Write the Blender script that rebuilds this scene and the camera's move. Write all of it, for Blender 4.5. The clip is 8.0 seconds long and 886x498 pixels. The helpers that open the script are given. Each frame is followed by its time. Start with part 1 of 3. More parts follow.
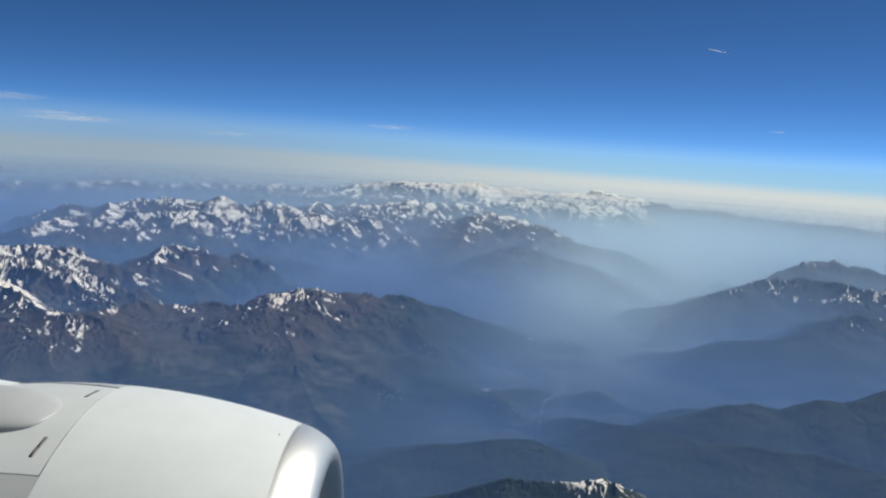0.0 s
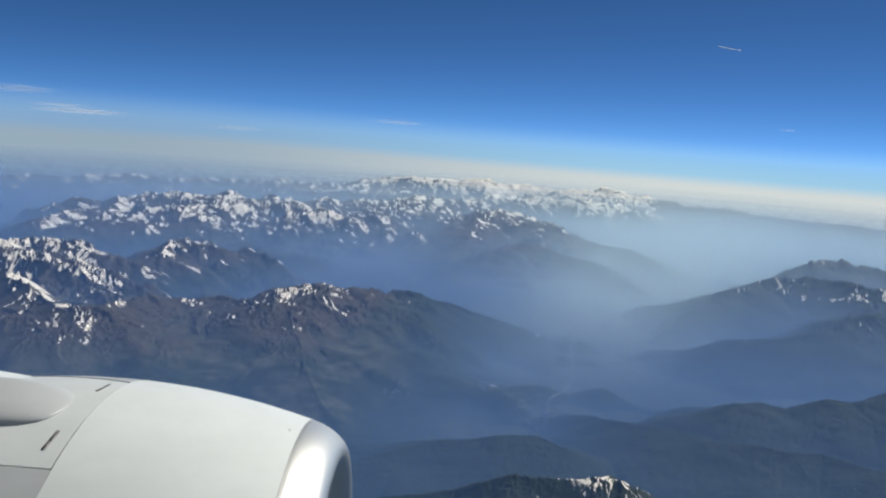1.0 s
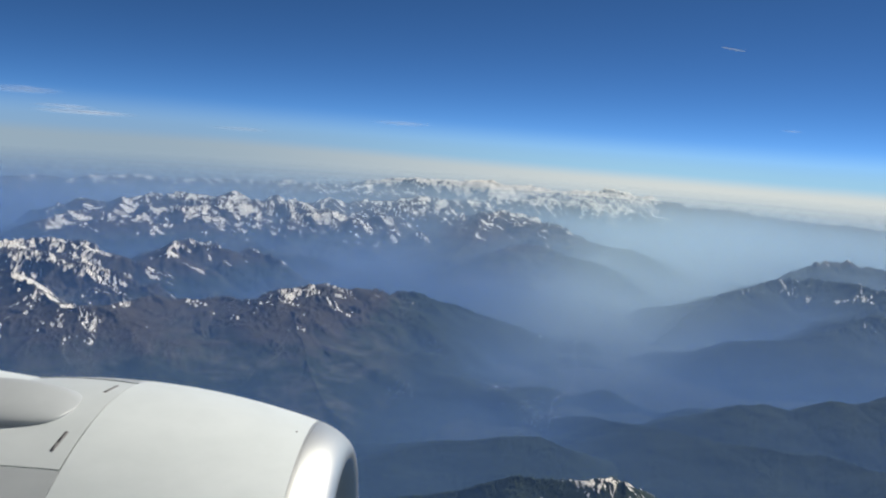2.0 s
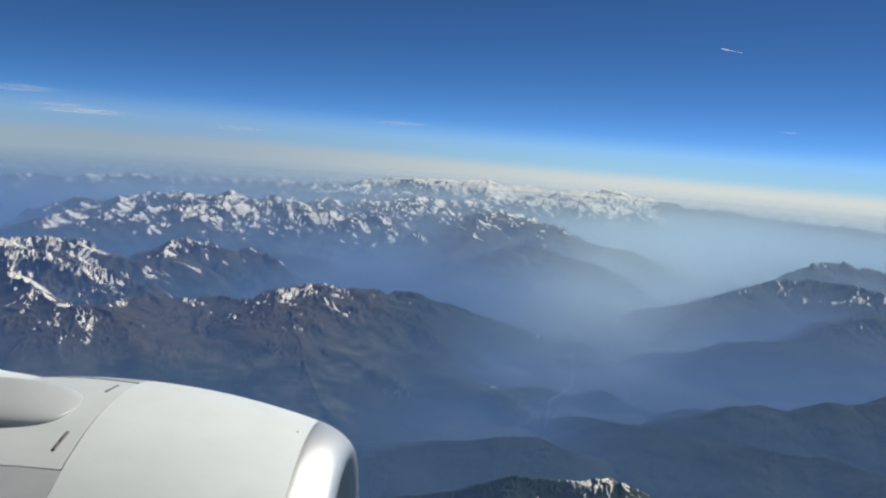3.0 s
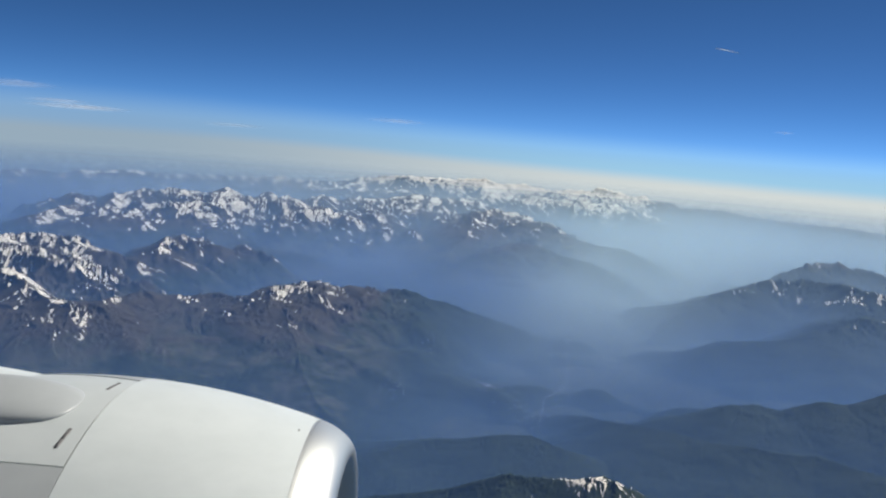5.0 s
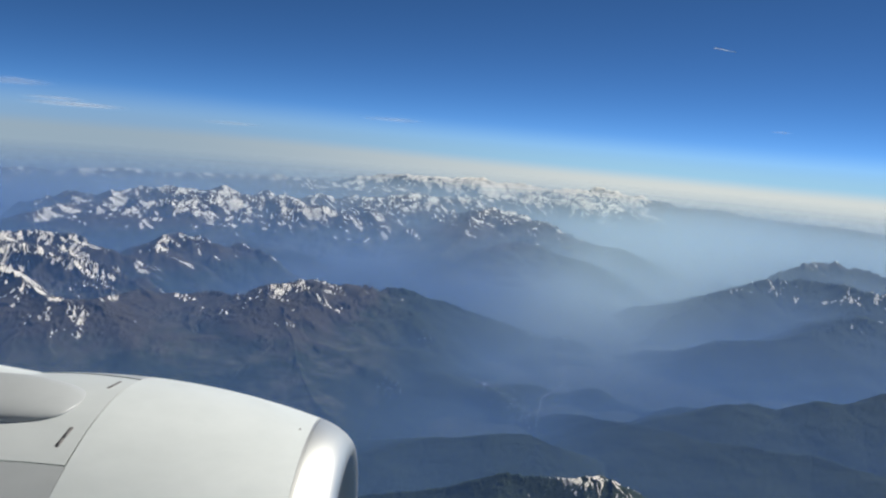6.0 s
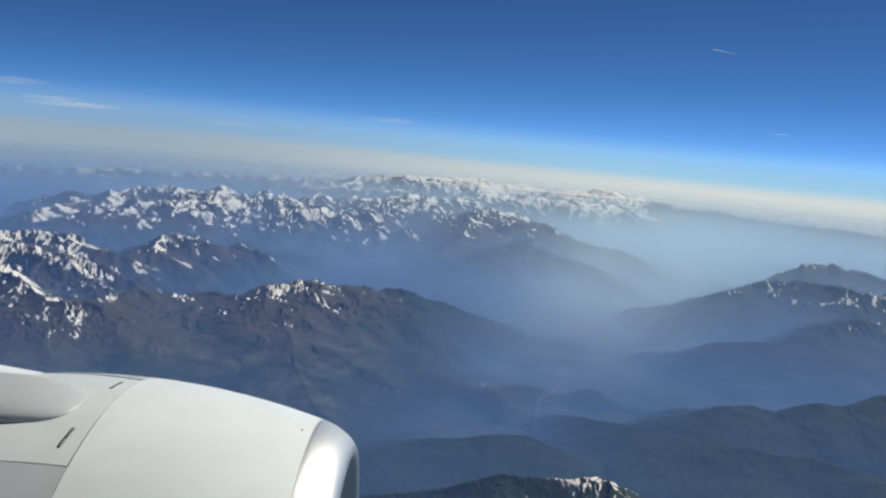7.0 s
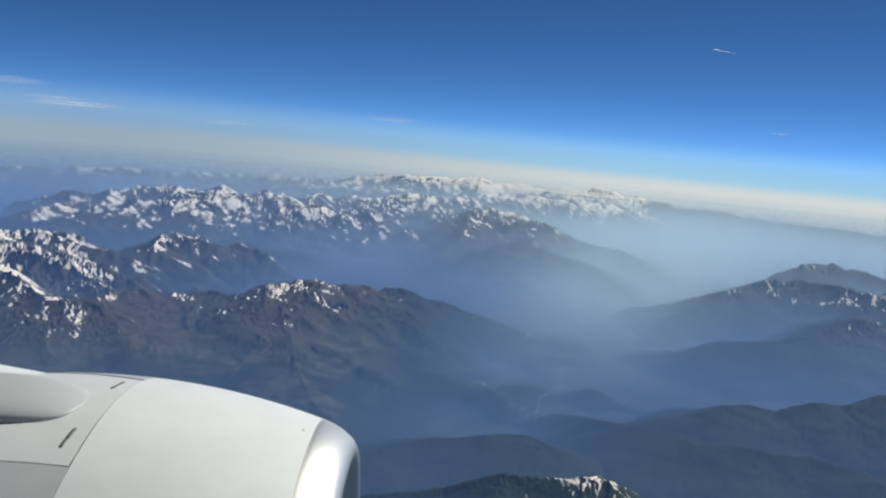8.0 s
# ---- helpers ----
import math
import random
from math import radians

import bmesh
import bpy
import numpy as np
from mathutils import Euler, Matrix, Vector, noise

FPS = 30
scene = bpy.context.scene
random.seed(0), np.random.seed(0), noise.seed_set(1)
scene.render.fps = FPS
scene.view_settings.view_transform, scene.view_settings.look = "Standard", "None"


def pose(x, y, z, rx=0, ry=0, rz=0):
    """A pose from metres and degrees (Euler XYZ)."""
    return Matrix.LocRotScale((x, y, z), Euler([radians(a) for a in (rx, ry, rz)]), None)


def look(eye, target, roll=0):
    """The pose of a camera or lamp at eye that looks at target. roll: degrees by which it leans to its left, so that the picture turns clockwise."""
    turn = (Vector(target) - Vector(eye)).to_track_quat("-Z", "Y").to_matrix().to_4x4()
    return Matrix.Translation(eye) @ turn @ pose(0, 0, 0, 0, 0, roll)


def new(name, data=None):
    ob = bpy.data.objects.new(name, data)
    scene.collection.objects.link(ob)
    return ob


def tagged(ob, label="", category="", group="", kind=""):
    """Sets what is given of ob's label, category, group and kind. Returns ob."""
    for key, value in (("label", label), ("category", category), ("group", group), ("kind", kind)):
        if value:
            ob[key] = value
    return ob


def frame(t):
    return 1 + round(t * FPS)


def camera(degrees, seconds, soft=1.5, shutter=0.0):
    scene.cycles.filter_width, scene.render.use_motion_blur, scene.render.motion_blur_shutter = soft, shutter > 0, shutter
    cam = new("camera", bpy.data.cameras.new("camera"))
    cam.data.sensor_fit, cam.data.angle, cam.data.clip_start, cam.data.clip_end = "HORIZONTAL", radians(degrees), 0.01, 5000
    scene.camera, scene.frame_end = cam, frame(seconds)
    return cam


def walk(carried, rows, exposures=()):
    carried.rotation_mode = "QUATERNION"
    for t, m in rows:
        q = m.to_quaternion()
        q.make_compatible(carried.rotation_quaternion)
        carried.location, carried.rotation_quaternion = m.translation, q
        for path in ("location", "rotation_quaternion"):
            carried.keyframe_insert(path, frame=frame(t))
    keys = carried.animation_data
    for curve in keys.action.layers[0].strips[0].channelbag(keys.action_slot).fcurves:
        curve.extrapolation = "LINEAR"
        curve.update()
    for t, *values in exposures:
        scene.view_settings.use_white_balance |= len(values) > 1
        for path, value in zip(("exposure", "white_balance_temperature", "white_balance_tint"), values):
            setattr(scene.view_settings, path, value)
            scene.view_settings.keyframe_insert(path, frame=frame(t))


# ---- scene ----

# The aeroplane's engine is about life-size, shaped to fit the camera's view; the Alps below are a model at 1:32, so
# that 150 km fit in the camera's reach.
KM = 1000 / 32
EYE = 8.6 * KM            # height of the window over the sea
EARTH = 6371 * KM

cam = camera(56.0, 8.0, soft=2.2)
PATH = [  # t, x, y, z from the seat, turn, tilt, lean
    (0.0, 0.0521, 0.0039, -0.0089, -0.452, -7.187, 3.595),
    (0.5, 0.0451, 0.0055, -0.0054, -0.331, -7.511, 3.879),
    (1.0, 0.0384, 0.0063, -0.0041, 0.038, -7.511, 4.008),
    (1.5, 0.0342, 0.0033, -0.0021, 0.303, -7.475, 3.962),
    (3.0, 0.0129, 0.0010, 0.0002, 0.133, -7.440, 4.237),
    (3.5, 0.0094, -0.0048, 0.0028, 0.031, -7.525, 4.323),
    (4.0, 0.0000, 0.0000, 0.0000, 0.000, -7.600, 4.400),
    (4.5, -0.0052, -0.0048, 0.0018, -0.111, -7.519, 4.480),
    (6.0, -0.0243, -0.0103, 0.0054, -0.387, -7.612, 4.738),
    (6.5, -0.0310, -0.0090, 0.0048, -0.405, -7.515, 4.886),
    (7.0, -0.0385, -0.0070, 0.0042, -0.483, -7.550, 4.874),
    (7.5, -0.0388, -0.0097, 0.0076, -0.434, -7.595, 4.897),
    (8.0, -0.0446, -0.0073, 0.0062, -0.504, -7.587, 4.893),
]
walk(cam, [(t, pose(x, y, EYE + z, 0, 0, turn) @ pose(0, 0, 0, 90 + tilt) @ pose(0, 0, 0, 0, 0, lean))
           for t, x, y, z, turn, tilt, lean in PATH])

# ---- light ----
SUN_HIGH, SUN_TURN = radians(43), radians(52)     # height; clockwise from straight ahead
world = bpy.data.worlds.new("sky")
scene.world = world
world.use_nodes = True
sky = world.node_tree.nodes.new("ShaderNodeTexSky")
sky.sky_type, sky.sun_disc = "NISHITA", False
sky.sun_elevation, sky.sun_rotation = SUN_HIGH, SUN_TURN
sky.altitude, sky.air_density, sky.dust_density, sky.ozone_density = 14000, 1.0, 3.0, 1.2
back = world.node_tree.nodes["Background"]
deep = world.node_tree.nodes.new("ShaderNodeHueSaturation")
deep.inputs["Hue"].default_value, deep.inputs["Saturation"].default_value = 0.5, 1.2
world.node_tree.links.new(sky.outputs[0], deep.inputs["Color"])
world.node_tree.links.new(deep.outputs[0], back.inputs[0])
back.inputs[1].default_value = 0.107

sun = new("sun", bpy.data.lights.new("sun", "SUN"))
sun.data.energy, sun.data.angle, sun.data.color = 5.0, radians(0.5), (1.0, 0.94, 0.85)
sun_way = Vector((math.sin(SUN_TURN) * math.cos(SUN_HIGH), math.cos(SUN_TURN) * math.cos(SUN_HIGH), math.sin(SUN_HIGH)))
sun.matrix_world = look(sun_way * 900 + Vector((0, 0, EYE)), (0, 0, EYE))
scene.cycles.transparent_max_bounces = 64


# ---- materials ----
class Mat:
    """A node material with a few short cuts."""

    def __init__(self, name):
        self.mat = bpy.data.materials.new(name)
        self.mat.use_nodes = True
        self.tree = self.mat.node_tree
        self.out = self.tree.nodes["Material Output"]
        self.bsdf = self.tree.nodes["Principled BSDF"]

    def node(self, kind, **sets):
        n = self.tree.nodes.new("ShaderNode" + kind)
        for key, value in sets.items():
            setattr(n, key, value)
        return n

    def put(self, value, socket):
        if isinstance(value, bpy.types.NodeSocket):
            self.tree.links.new(value, socket)
        else:
            socket.default_value = value

    def math(self, how, a, b=0.0, c=0.0, clamp=False):
        n = self.node("Math", operation=how, use_clamp=clamp)
        for value, socket in zip((a, b, c), n.inputs):
            self.put(value, socket)
        return n.outputs[0]

    def ramp(self, value, low, high):
        n = self.node("MapRange", interpolation_type="SMOOTHSTEP")
        for v, socket in zip((value, low, high, 0.0, 1.0), n.inputs):
            self.put(v, socket)
        return n.outputs[0]

    def noise(self, scale, detail=4.0, rough=0.55, place=None, stretch=None):
        n = self.node("TexNoise")
        n.inputs["Scale"].default_value, n.inputs["Detail"].default_value = scale, detail
        n.inputs["Roughness"].default_value = rough
        if place is not None:
            if stretch:
                m = self.node("Mapping")
                m.inputs["Scale"].default_value = stretch
                self.put(place, m.inputs[0])
                place = m.outputs[0]
            self.put(place, n.inputs["Vector"])
        return n.outputs["Fac"]

    def mix(self, fac, a, b):
        n = self.node("Mix", data_type="RGBA")
        self.put(fac, n.inputs[0])
        self.put(a, n.inputs[6])
        self.put(b, n.inputs[7])
        return n.outputs[2]

    def bump(self, height, strength, distance):
        n = self.node("Bump")
        n.inputs["Strength"].default_value, n.inputs["Distance"].default_value = strength, distance
        self.put(height, n.inputs["Height"])
        self.put(n.outputs[0], self.bsdf.inputs["Normal"])

    def base(self, colour, rough, metal=0.0):
        self.put(colour, self.bsdf.inputs["Base Color"])
        self.put(rough, self.bsdf.inputs["Roughness"])
        self.put(metal, self.bsdf.inputs["Metallic"])
        return self.mat


def terrain_material():
    """Forest, meadow, brown alpine turf, rock and snow, by height, slope and patches."""
    m = Mat("alpine_ground")
    geo = m.node("NewGeometry")
    here, up = geo.outputs["Position"], m.node("SeparateXYZ")
    m.put(geo.outputs["Normal"], up.inputs[0])
    elev = m.node("Attribute", attribute_name="elevation").outputs["Fac"]
    big = m.noise(0.012, 5, 0.6, here)
    mid = m.noise(0.06, 6, 0.65, here)
    fine = m.noise(0.35, 5, 0.7, here)
    # snow lies in streaks that run aslant down the faces
    spot = m.node("SeparateXYZ")
    m.put(here, spot.inputs[0])
    slanted = m.node("CombineXYZ")
    rise = m.math("MULTIPLY", m.node("Attribute", attribute_name="broad").outputs["Fac"], KM)
    m.put(m.math("MULTIPLY", m.math("SUBTRACT", m.math("MULTIPLY", spot.outputs[0], 0.87), m.math("MULTIPLY", rise, 0.5)), 0.27), slanted.inputs[0])
    m.put(m.math("MULTIPLY", spot.outputs[1], 0.35), slanted.inputs[1])
    m.put(m.math("ADD", m.math("MULTIPLY", spot.outputs[0], 0.5), m.math("MULTIPLY", rise, 0.87)), slanted.inputs[2])
    streak = m.noise(0.085, 4, 0.52, slanted.outputs[0])
    flat = up.outputs[2]
    forest = m.mix(fine, (0.018, 0.030, 0.018, 1), (0.04, 0.055, 0.028, 1))
    meadow = m.mix(mid, (0.050, 0.062, 0.036, 1), (0.125, 0.122, 0.078, 1))
    turf = m.mix(mid, (0.048, 0.042, 0.034, 1), (0.092, 0.079, 0.060, 1))
    rock = m.mix(fine, (0.040, 0.041, 0.043, 1), (0.12, 0.115, 0.11, 1))
    snow = m.mix(fine, (0.82, 0.78, 0.67, 1), (0.93, 0.89, 0.78, 1))
    wob = m.math("ADD", elev, m.math("MULTIPLY", m.math("SUBTRACT", mid, 0.5), 1.1))
    wooded = m.node("Attribute", attribute_name="treeline").outputs["Fac"]
    farmed = m.math("MULTIPLY", m.ramp(elev, 0.9, 0.5), 0.10)
    clear = m.ramp(m.math("ADD", m.math("ADD", big, farmed), m.math("MULTIPLY", mid, 0.5)), 0.66, 0.86)
    low = m.mix(m.math("MULTIPLY", clear, m.ramp(wooded, 2.5, 1.7)), forest, meadow)
    above = m.math("SUBTRACT", wob, wooded)
    c = m.mix(m.ramp(above, 0.0, 0.65), low, turf)
    c = m.mix(m.ramp(m.math("SUBTRACT", above, m.math("MULTIPLY", flat, 0.9)), 0.0, 0.55), c, rock)
    line = m.math("ADD", elev, m.math("MULTIPLY", m.math("SUBTRACT", streak, 0.5), 7.6))
    line = m.math("ADD", line, m.math("MULTIPLY", m.math("SUBTRACT", big, 0.5), 2.2))
    line = m.math("ADD", line, m.math("MULTIPLY", m.math("SUBTRACT", m.math("MINIMUM", flat, 0.93), 0.86), 0.8))
    line = m.math("ADD", line, m.math("MULTIPLY", m.math("SUBTRACT", fine, 0.5), 0.9))
    # shade put into colour: rock on faces turned from the sun, snow opposite
    sun_side = m.node("Attribute", attribute_name="sun_side").outputs["Fac"]
    line = m.math("ADD", line, m.math("MULTIPLY", sun_side, 2.0))
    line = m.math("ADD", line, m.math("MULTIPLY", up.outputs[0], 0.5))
    snowline = m.node("Attribute", attribute_name="snowline").outputs["Fac"]
    c = m.mix(m.ramp(m.math("SUBTRACT", line, snowline), -0.25, 0.32), c, snow)
    m.bump(m.math("ADD", mid, m.math("MULTIPLY", fine, 0.5)), 0.6, 6.0)
    m.bsdf.inputs["Specular IOR Level"].default_value = 0.1
    return m.base(c, 0.95)


def haze_material(name, near, middle, pale, depth):
    """A thin layer of hazy air. Slant and density are reckoned from the seat, so far parts are denser."""
    m = Mat(name)
    m.tree.nodes.remove(m.bsdf)
    here = m.node("NewGeometry").outputs["Position"]
    way = m.node("VectorMath", operation="SUBTRACT")
    m.put(here, way.inputs[0])
    way.inputs[1].default_value = (0, 0, EYE)
    size = m.node("VectorMath", operation="LENGTH")
    m.put(way.outputs[0], size.inputs[0])
    d = size.outputs["Value"]
    xyz = m.node("SeparateXYZ")
    m.put(way.outputs[0], xyz.inputs[0])
    slant = m.math("DIVIDE", m.math("MULTIPLY", xyz.outputs[2], -1.0), d)
    slant = m.math("SUBTRACT", slant, m.math("DIVIDE", d, EARTH))
    grazing = m.ramp(slant, 0.020, 0.040)
    slant = m.math("MAXIMUM", slant, 0.02)
    x, y = xyz.outputs[0], xyz.outputs[1]
    # paler, slightly denser band along the main valley, which runs off to the right
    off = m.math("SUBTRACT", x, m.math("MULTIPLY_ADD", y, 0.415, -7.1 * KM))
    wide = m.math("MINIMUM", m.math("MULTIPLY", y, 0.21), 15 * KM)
    valley_band = m.math("MULTIPLY", m.ramp(m.math("ABSOLUTE", off), wide, 1 * KM), m.ramp(y, 10 * KM, 48 * KM))
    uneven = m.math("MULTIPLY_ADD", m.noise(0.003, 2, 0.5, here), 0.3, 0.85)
    thick = m.math("MULTIPLY", uneven, m.math("MULTIPLY_ADD", valley_band, depth * 0.25, depth))
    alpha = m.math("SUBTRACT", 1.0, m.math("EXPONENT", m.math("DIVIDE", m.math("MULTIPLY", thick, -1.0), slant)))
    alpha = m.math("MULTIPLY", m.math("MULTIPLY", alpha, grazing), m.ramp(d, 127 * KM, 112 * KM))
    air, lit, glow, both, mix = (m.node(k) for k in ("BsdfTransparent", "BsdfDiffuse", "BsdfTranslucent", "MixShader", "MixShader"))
    # scattered light put into the haze colour: paler far off and towards the sun
    far = m.math("ADD", d, m.math("MULTIPLY_ADD", valley_band, 40 * KM, m.math("MULTIPLY", x, 0.35)))
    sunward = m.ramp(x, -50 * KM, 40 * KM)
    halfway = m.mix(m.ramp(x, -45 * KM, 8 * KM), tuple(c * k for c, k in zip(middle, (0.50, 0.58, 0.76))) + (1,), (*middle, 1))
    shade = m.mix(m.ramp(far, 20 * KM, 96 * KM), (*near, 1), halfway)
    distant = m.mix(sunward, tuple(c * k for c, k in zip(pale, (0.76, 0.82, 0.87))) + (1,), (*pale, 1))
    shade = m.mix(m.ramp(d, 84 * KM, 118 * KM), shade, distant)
    m.put(shade, lit.inputs[0])
    m.put(shade, glow.inputs[0])
    both.inputs[0].default_value = 0.1
    m.put(lit.outputs[0], both.inputs[1])
    m.put(glow.outputs[0], both.inputs[2])
    m.put(alpha, mix.inputs[0])
    m.put(air.outputs[0], mix.inputs[1])
    m.put(both.outputs[0], mix.inputs[2])
    m.put(mix.outputs[0], m.out.inputs[0])
    return m.mat


def paint_material(name, clean, grimy):
    m = Mat(name)
    here = m.node("TexCoord").outputs["Object"]
    dirt = m.noise(2.2, 6, 0.6, here, (1.0, 1, 3))
    fine = m.noise(40, 3, 0.5, here)
    c = m.mix(m.ramp(dirt, 0.35, 0.75), (*clean, 1), (*grimy, 1))
    m.bump(fine, 0.02, 0.002)
    return m.base(c, m.math("ADD", 0.34, m.math("MULTIPLY", dirt, 0.12)))


def metal_material():
    m = Mat("polished_lip_metal")
    here = m.node("TexCoord").outputs["Object"]
    brush = m.noise(30, 4, 0.6, here, (1, 6, 6))
    return m.base(m.mix(brush, (0.60, 0.62, 0.60, 1), (0.70, 0.72, 0.69, 1)), m.math("ADD", 0.36, m.math("MULTIPLY", brush, 0.08)), 0.9)


def plain(name, colour, rough, metal=0.0):
    m = Mat(name)
    n = m.noise(18, 4, 0.6, m.node("TexCoord").outputs["Object"])
    return m.base(m.mix(n, tuple(c * 0.75 for c in colour) + (1,), tuple(c * 1.2 for c in colour) + (1,)), rough, metal)


TERRAIN = terrain_material()
PAINT = paint_material("white_aircraft_paint", (0.685, 0.74, 0.735), (0.61, 0.665, 0.66))
# the white paint again, greyed: shade and grime put into its colour
SHADE_GREY = paint_material("shade_greyed_white_paint", (0.465, 0.50, 0.505), (0.40, 0.43, 0.435))
# a slightly darker copy of the white paint, for the access panel
OFF_WHITE = paint_material("off_white_aircraft_paint", (0.62, 0.668, 0.665), (0.55, 0.597, 0.595))
# grey picked to set how much light the added wall throws back
BOUNCE_GREY = paint_material("bounce_wall_grey", (0.30, 0.31, 0.31), (0.26, 0.27, 0.27))
METAL = metal_material()
GAP = plain("dark_panel_gap", (0.03, 0.03, 0.03), 0.8)
SLOT = plain("grey_latch_metal", (0.13, 0.13, 0.13), 0.6, 0.0)
LINER = plain("acoustic_liner_grey", (0.075, 0.052, 0.038), 0.9)


# ---- the land ----
def lattice(x, y, seed):
    """Smooth gradient noise of two arrays, about -0.7 to 0.7."""
    rs = np.random.RandomState(seed)
    perm = rs.permutation(256)
    ang = rs.rand(256) * 2 * np.pi
    gx, gy = np.cos(ang), np.sin(ang)
    ix, iy = np.floor(x).astype(int), np.floor(y).astype(int)
    fx, fy = x - ix, y - iy

    def corner(dx, dy):
        k = perm[(perm[(ix + dx) & 255] + iy + dy) & 255]
        return gx[k] * (fx - dx) + gy[k] * (fy - dy)

    u, v = fx * fx * fx * (fx * (fx * 6 - 15) + 10), fy * fy * fy * (fy * (fy * 6 - 15) + 10)
    a, b = corner(0, 0), corner(0, 1)
    return (a + u * (corner(1, 0) - a)) * (1 - v) + (b + u * (corner(1, 1) - b)) * v


def slopes(x, y, seed):
    """Gradient noise with its two slopes."""
    e = 0.01
    n = lattice(x, y, seed)
    return n, (lattice(x + e, y, seed) - n) / e, (lattice(x, y + e, seed) - n) / e


def worn(x, y, size, octaves, seed):
    """Mountain noise in which steep parts stay bare of detail, as if worn: sharp crests, smooth flanks."""
    total, dx, dy, amp = 0.0, 0.0, 0.0, 1.0
    px, py = x / size, y / size
    for i in range(octaves):
        n, nx, ny = slopes(px, py, seed + i)
        dx, dy = dx + nx, dy + ny
        total = total + amp * (1 - 2 * np.abs(n)) / (1 + 0.7 * (dx * dx + dy * dy))
        amp *= 0.5
        px, py = (0.8 * px - 0.6 * py) * 2 + 7.3, (0.6 * px + 0.8 * py) * 2 - 4.1
    return total


def gullies(x, y, ax, ay, seed):
    """Furrows that run down the slope; ax, ay: the way along the slope, times its steepness. With its two slopes."""
    rs = np.random.RandomState(seed)
    perm, jx, jy = rs.permutation(256), rs.rand(256) * 0.5, rs.rand(256) * 0.5
    ix, iy = np.floor(x).astype(int), np.floor(y).astype(int)
    fx, fy = x - ix, y - iy
    va, vx, vy, wt = 0.0, 0.0, 0.0, 0.0
    for i in range(-1, 2):
        for j in range(-1, 2):
            k = perm[(perm[(ix - i) & 255] + iy - j) & 255]
            px, py = fx + i - jx[k], fy + j - jy[k]
            w = np.exp(-2 * (px * px + py * py))
            turn = 2 * np.pi * (px * ax + py * ay)
            c, sn = np.cos(turn) * w, -np.sin(turn) * w
            va, vx, vy, wt = va + c, vx + sn * ax, vy + sn * ay, wt + w
    return va / wt, vx / wt, vy / wt


# Crest lines in km: to the right, ahead, height over the sea.
RIDGES = {}


def ridge(name, steep, *crest):
    RIDGES[name] = (steep, crest)

ridge("near_snow", 0.42,
      (-1.6, 15.4, 1.5), (-0.6, 15.3, 1.9), (0.5, 15.2, 2.16), (1.3, 15.0, 2.4), (2.0, 14.9, 2.6), (2.5, 14.8, 2.72), (3.1, 14.7, 2.8), (3.25, 14.6, 2.66), (3.45, 14.5, 2.72), (3.65, 14.5, 2.5), (3.9, 14.6, 2.1), (4.2, 14.8, 1.5))
ridge("near_hill", 0.3,
      (-0.8, 18.9, 1.2), (0.6, 19.7, 1.4), (1.5, 19.6, 1.6), (2.5, 19.8, 1.6), (3.3, 19.3, 1.5), (3.7, 18.6, 1.2))
ridge("right_low", 0.3,
      (4.1, 23.8, 0.9), (5.0, 22.3, 1.3), (5.8, 21.2, 1.6), (6.8, 19.8, 1.8), (8.0, 19.3, 1.9), (9.3, 19.1, 1.9), (10.1, 18.3, 1.9), (11.0, 17.6, 2.0))
ridge("right_low2", 0.3,
      (6.2, 23.8, 0.8), (7.2, 22.8, 1.4), (8.4, 22.4, 1.9), (9.0, 22.5, 2.0), (9.8, 22.4, 1.9), (10.9, 22.6, 2.3), (11.6, 22.7, 2.2), (12.7, 22.7, 2.4), (15.1, 23.2, 2.5))
ridge("right_big", 0.40,
      (7.4, 34.4, 0.2), (8.5, 35.4, 0.35), (9.4, 36.0, 0.6), (11.0, 37.9, 1.1), (13.2, 40.7, 1.8), (14.2, 41.7, 2.1), (14.9, 41.7, 2.15), (17.1, 44.0, 2.5), (18.3, 44.6, 2.7), (19.9, 44.8, 2.8), (20.9, 43.6, 2.8), (22.0, 40.7, 2.9), (25.4, 40.2, 2.9))
ridge("right_big_foot", 0.26,
      (9.0, 31.0, 0.55), (10.2, 32.0, 1.0), (12.1, 33.1, 1.4), (13.8, 32.9, 1.6), (15.8, 33.8, 1.9), (18.9, 36.1, 2.4))
ridge("right_back", 0.5,
      (20.0, 49.6, 2.0), (22.0, 52.2, 2.3), (24.0, 53.5, 2.7), (26.5, 55.0, 2.7), (26.3, 53.4, 2.5), (27.8, 54.6, 2.6), (28.0, 52.1, 2.4), (32.5, 52.9, 2.2))
ridge("mid_ridge", 0.32,
      (-8.0, 29.3, 2.0), (-6.4, 28.5, 2.3), (-6.0, 29.5, 2.6), (-5.3, 30.7, 2.8), (-4.5, 31.5, 2.9), (-3.9, 31.5, 2.7), (-2.9, 33.2, 2.6), (-1.6, 34.1, 2.4), (-0.7, 34.4, 2.2), (0.5, 34.3, 1.9), (1.8, 35.0, 1.5), (3.1, 35.2, 1.1), (4.5, 34.9, 0.7))
ridge("mid_left", 0.26,
      (-11.9, 25.5, 2.2), (-11.1, 26.4, 2.6), (-10.9, 27.8, 2.5), (-10.1, 29.5, 2.4), (-9.3, 30.0, 2.3), (-8.3, 30.8, 2.4), (-6.9, 30.7, 2.4), (-6.0, 31.2, 2.5))
ridge("mid_spur", 0.26,
      (-5.6, 29.3, 2.5), (-5.1, 27.1, 2.0), (-4.2, 24.8, 1.7), (-3.3, 22.9, 1.3), (-2.4, 21.5, 1.0))
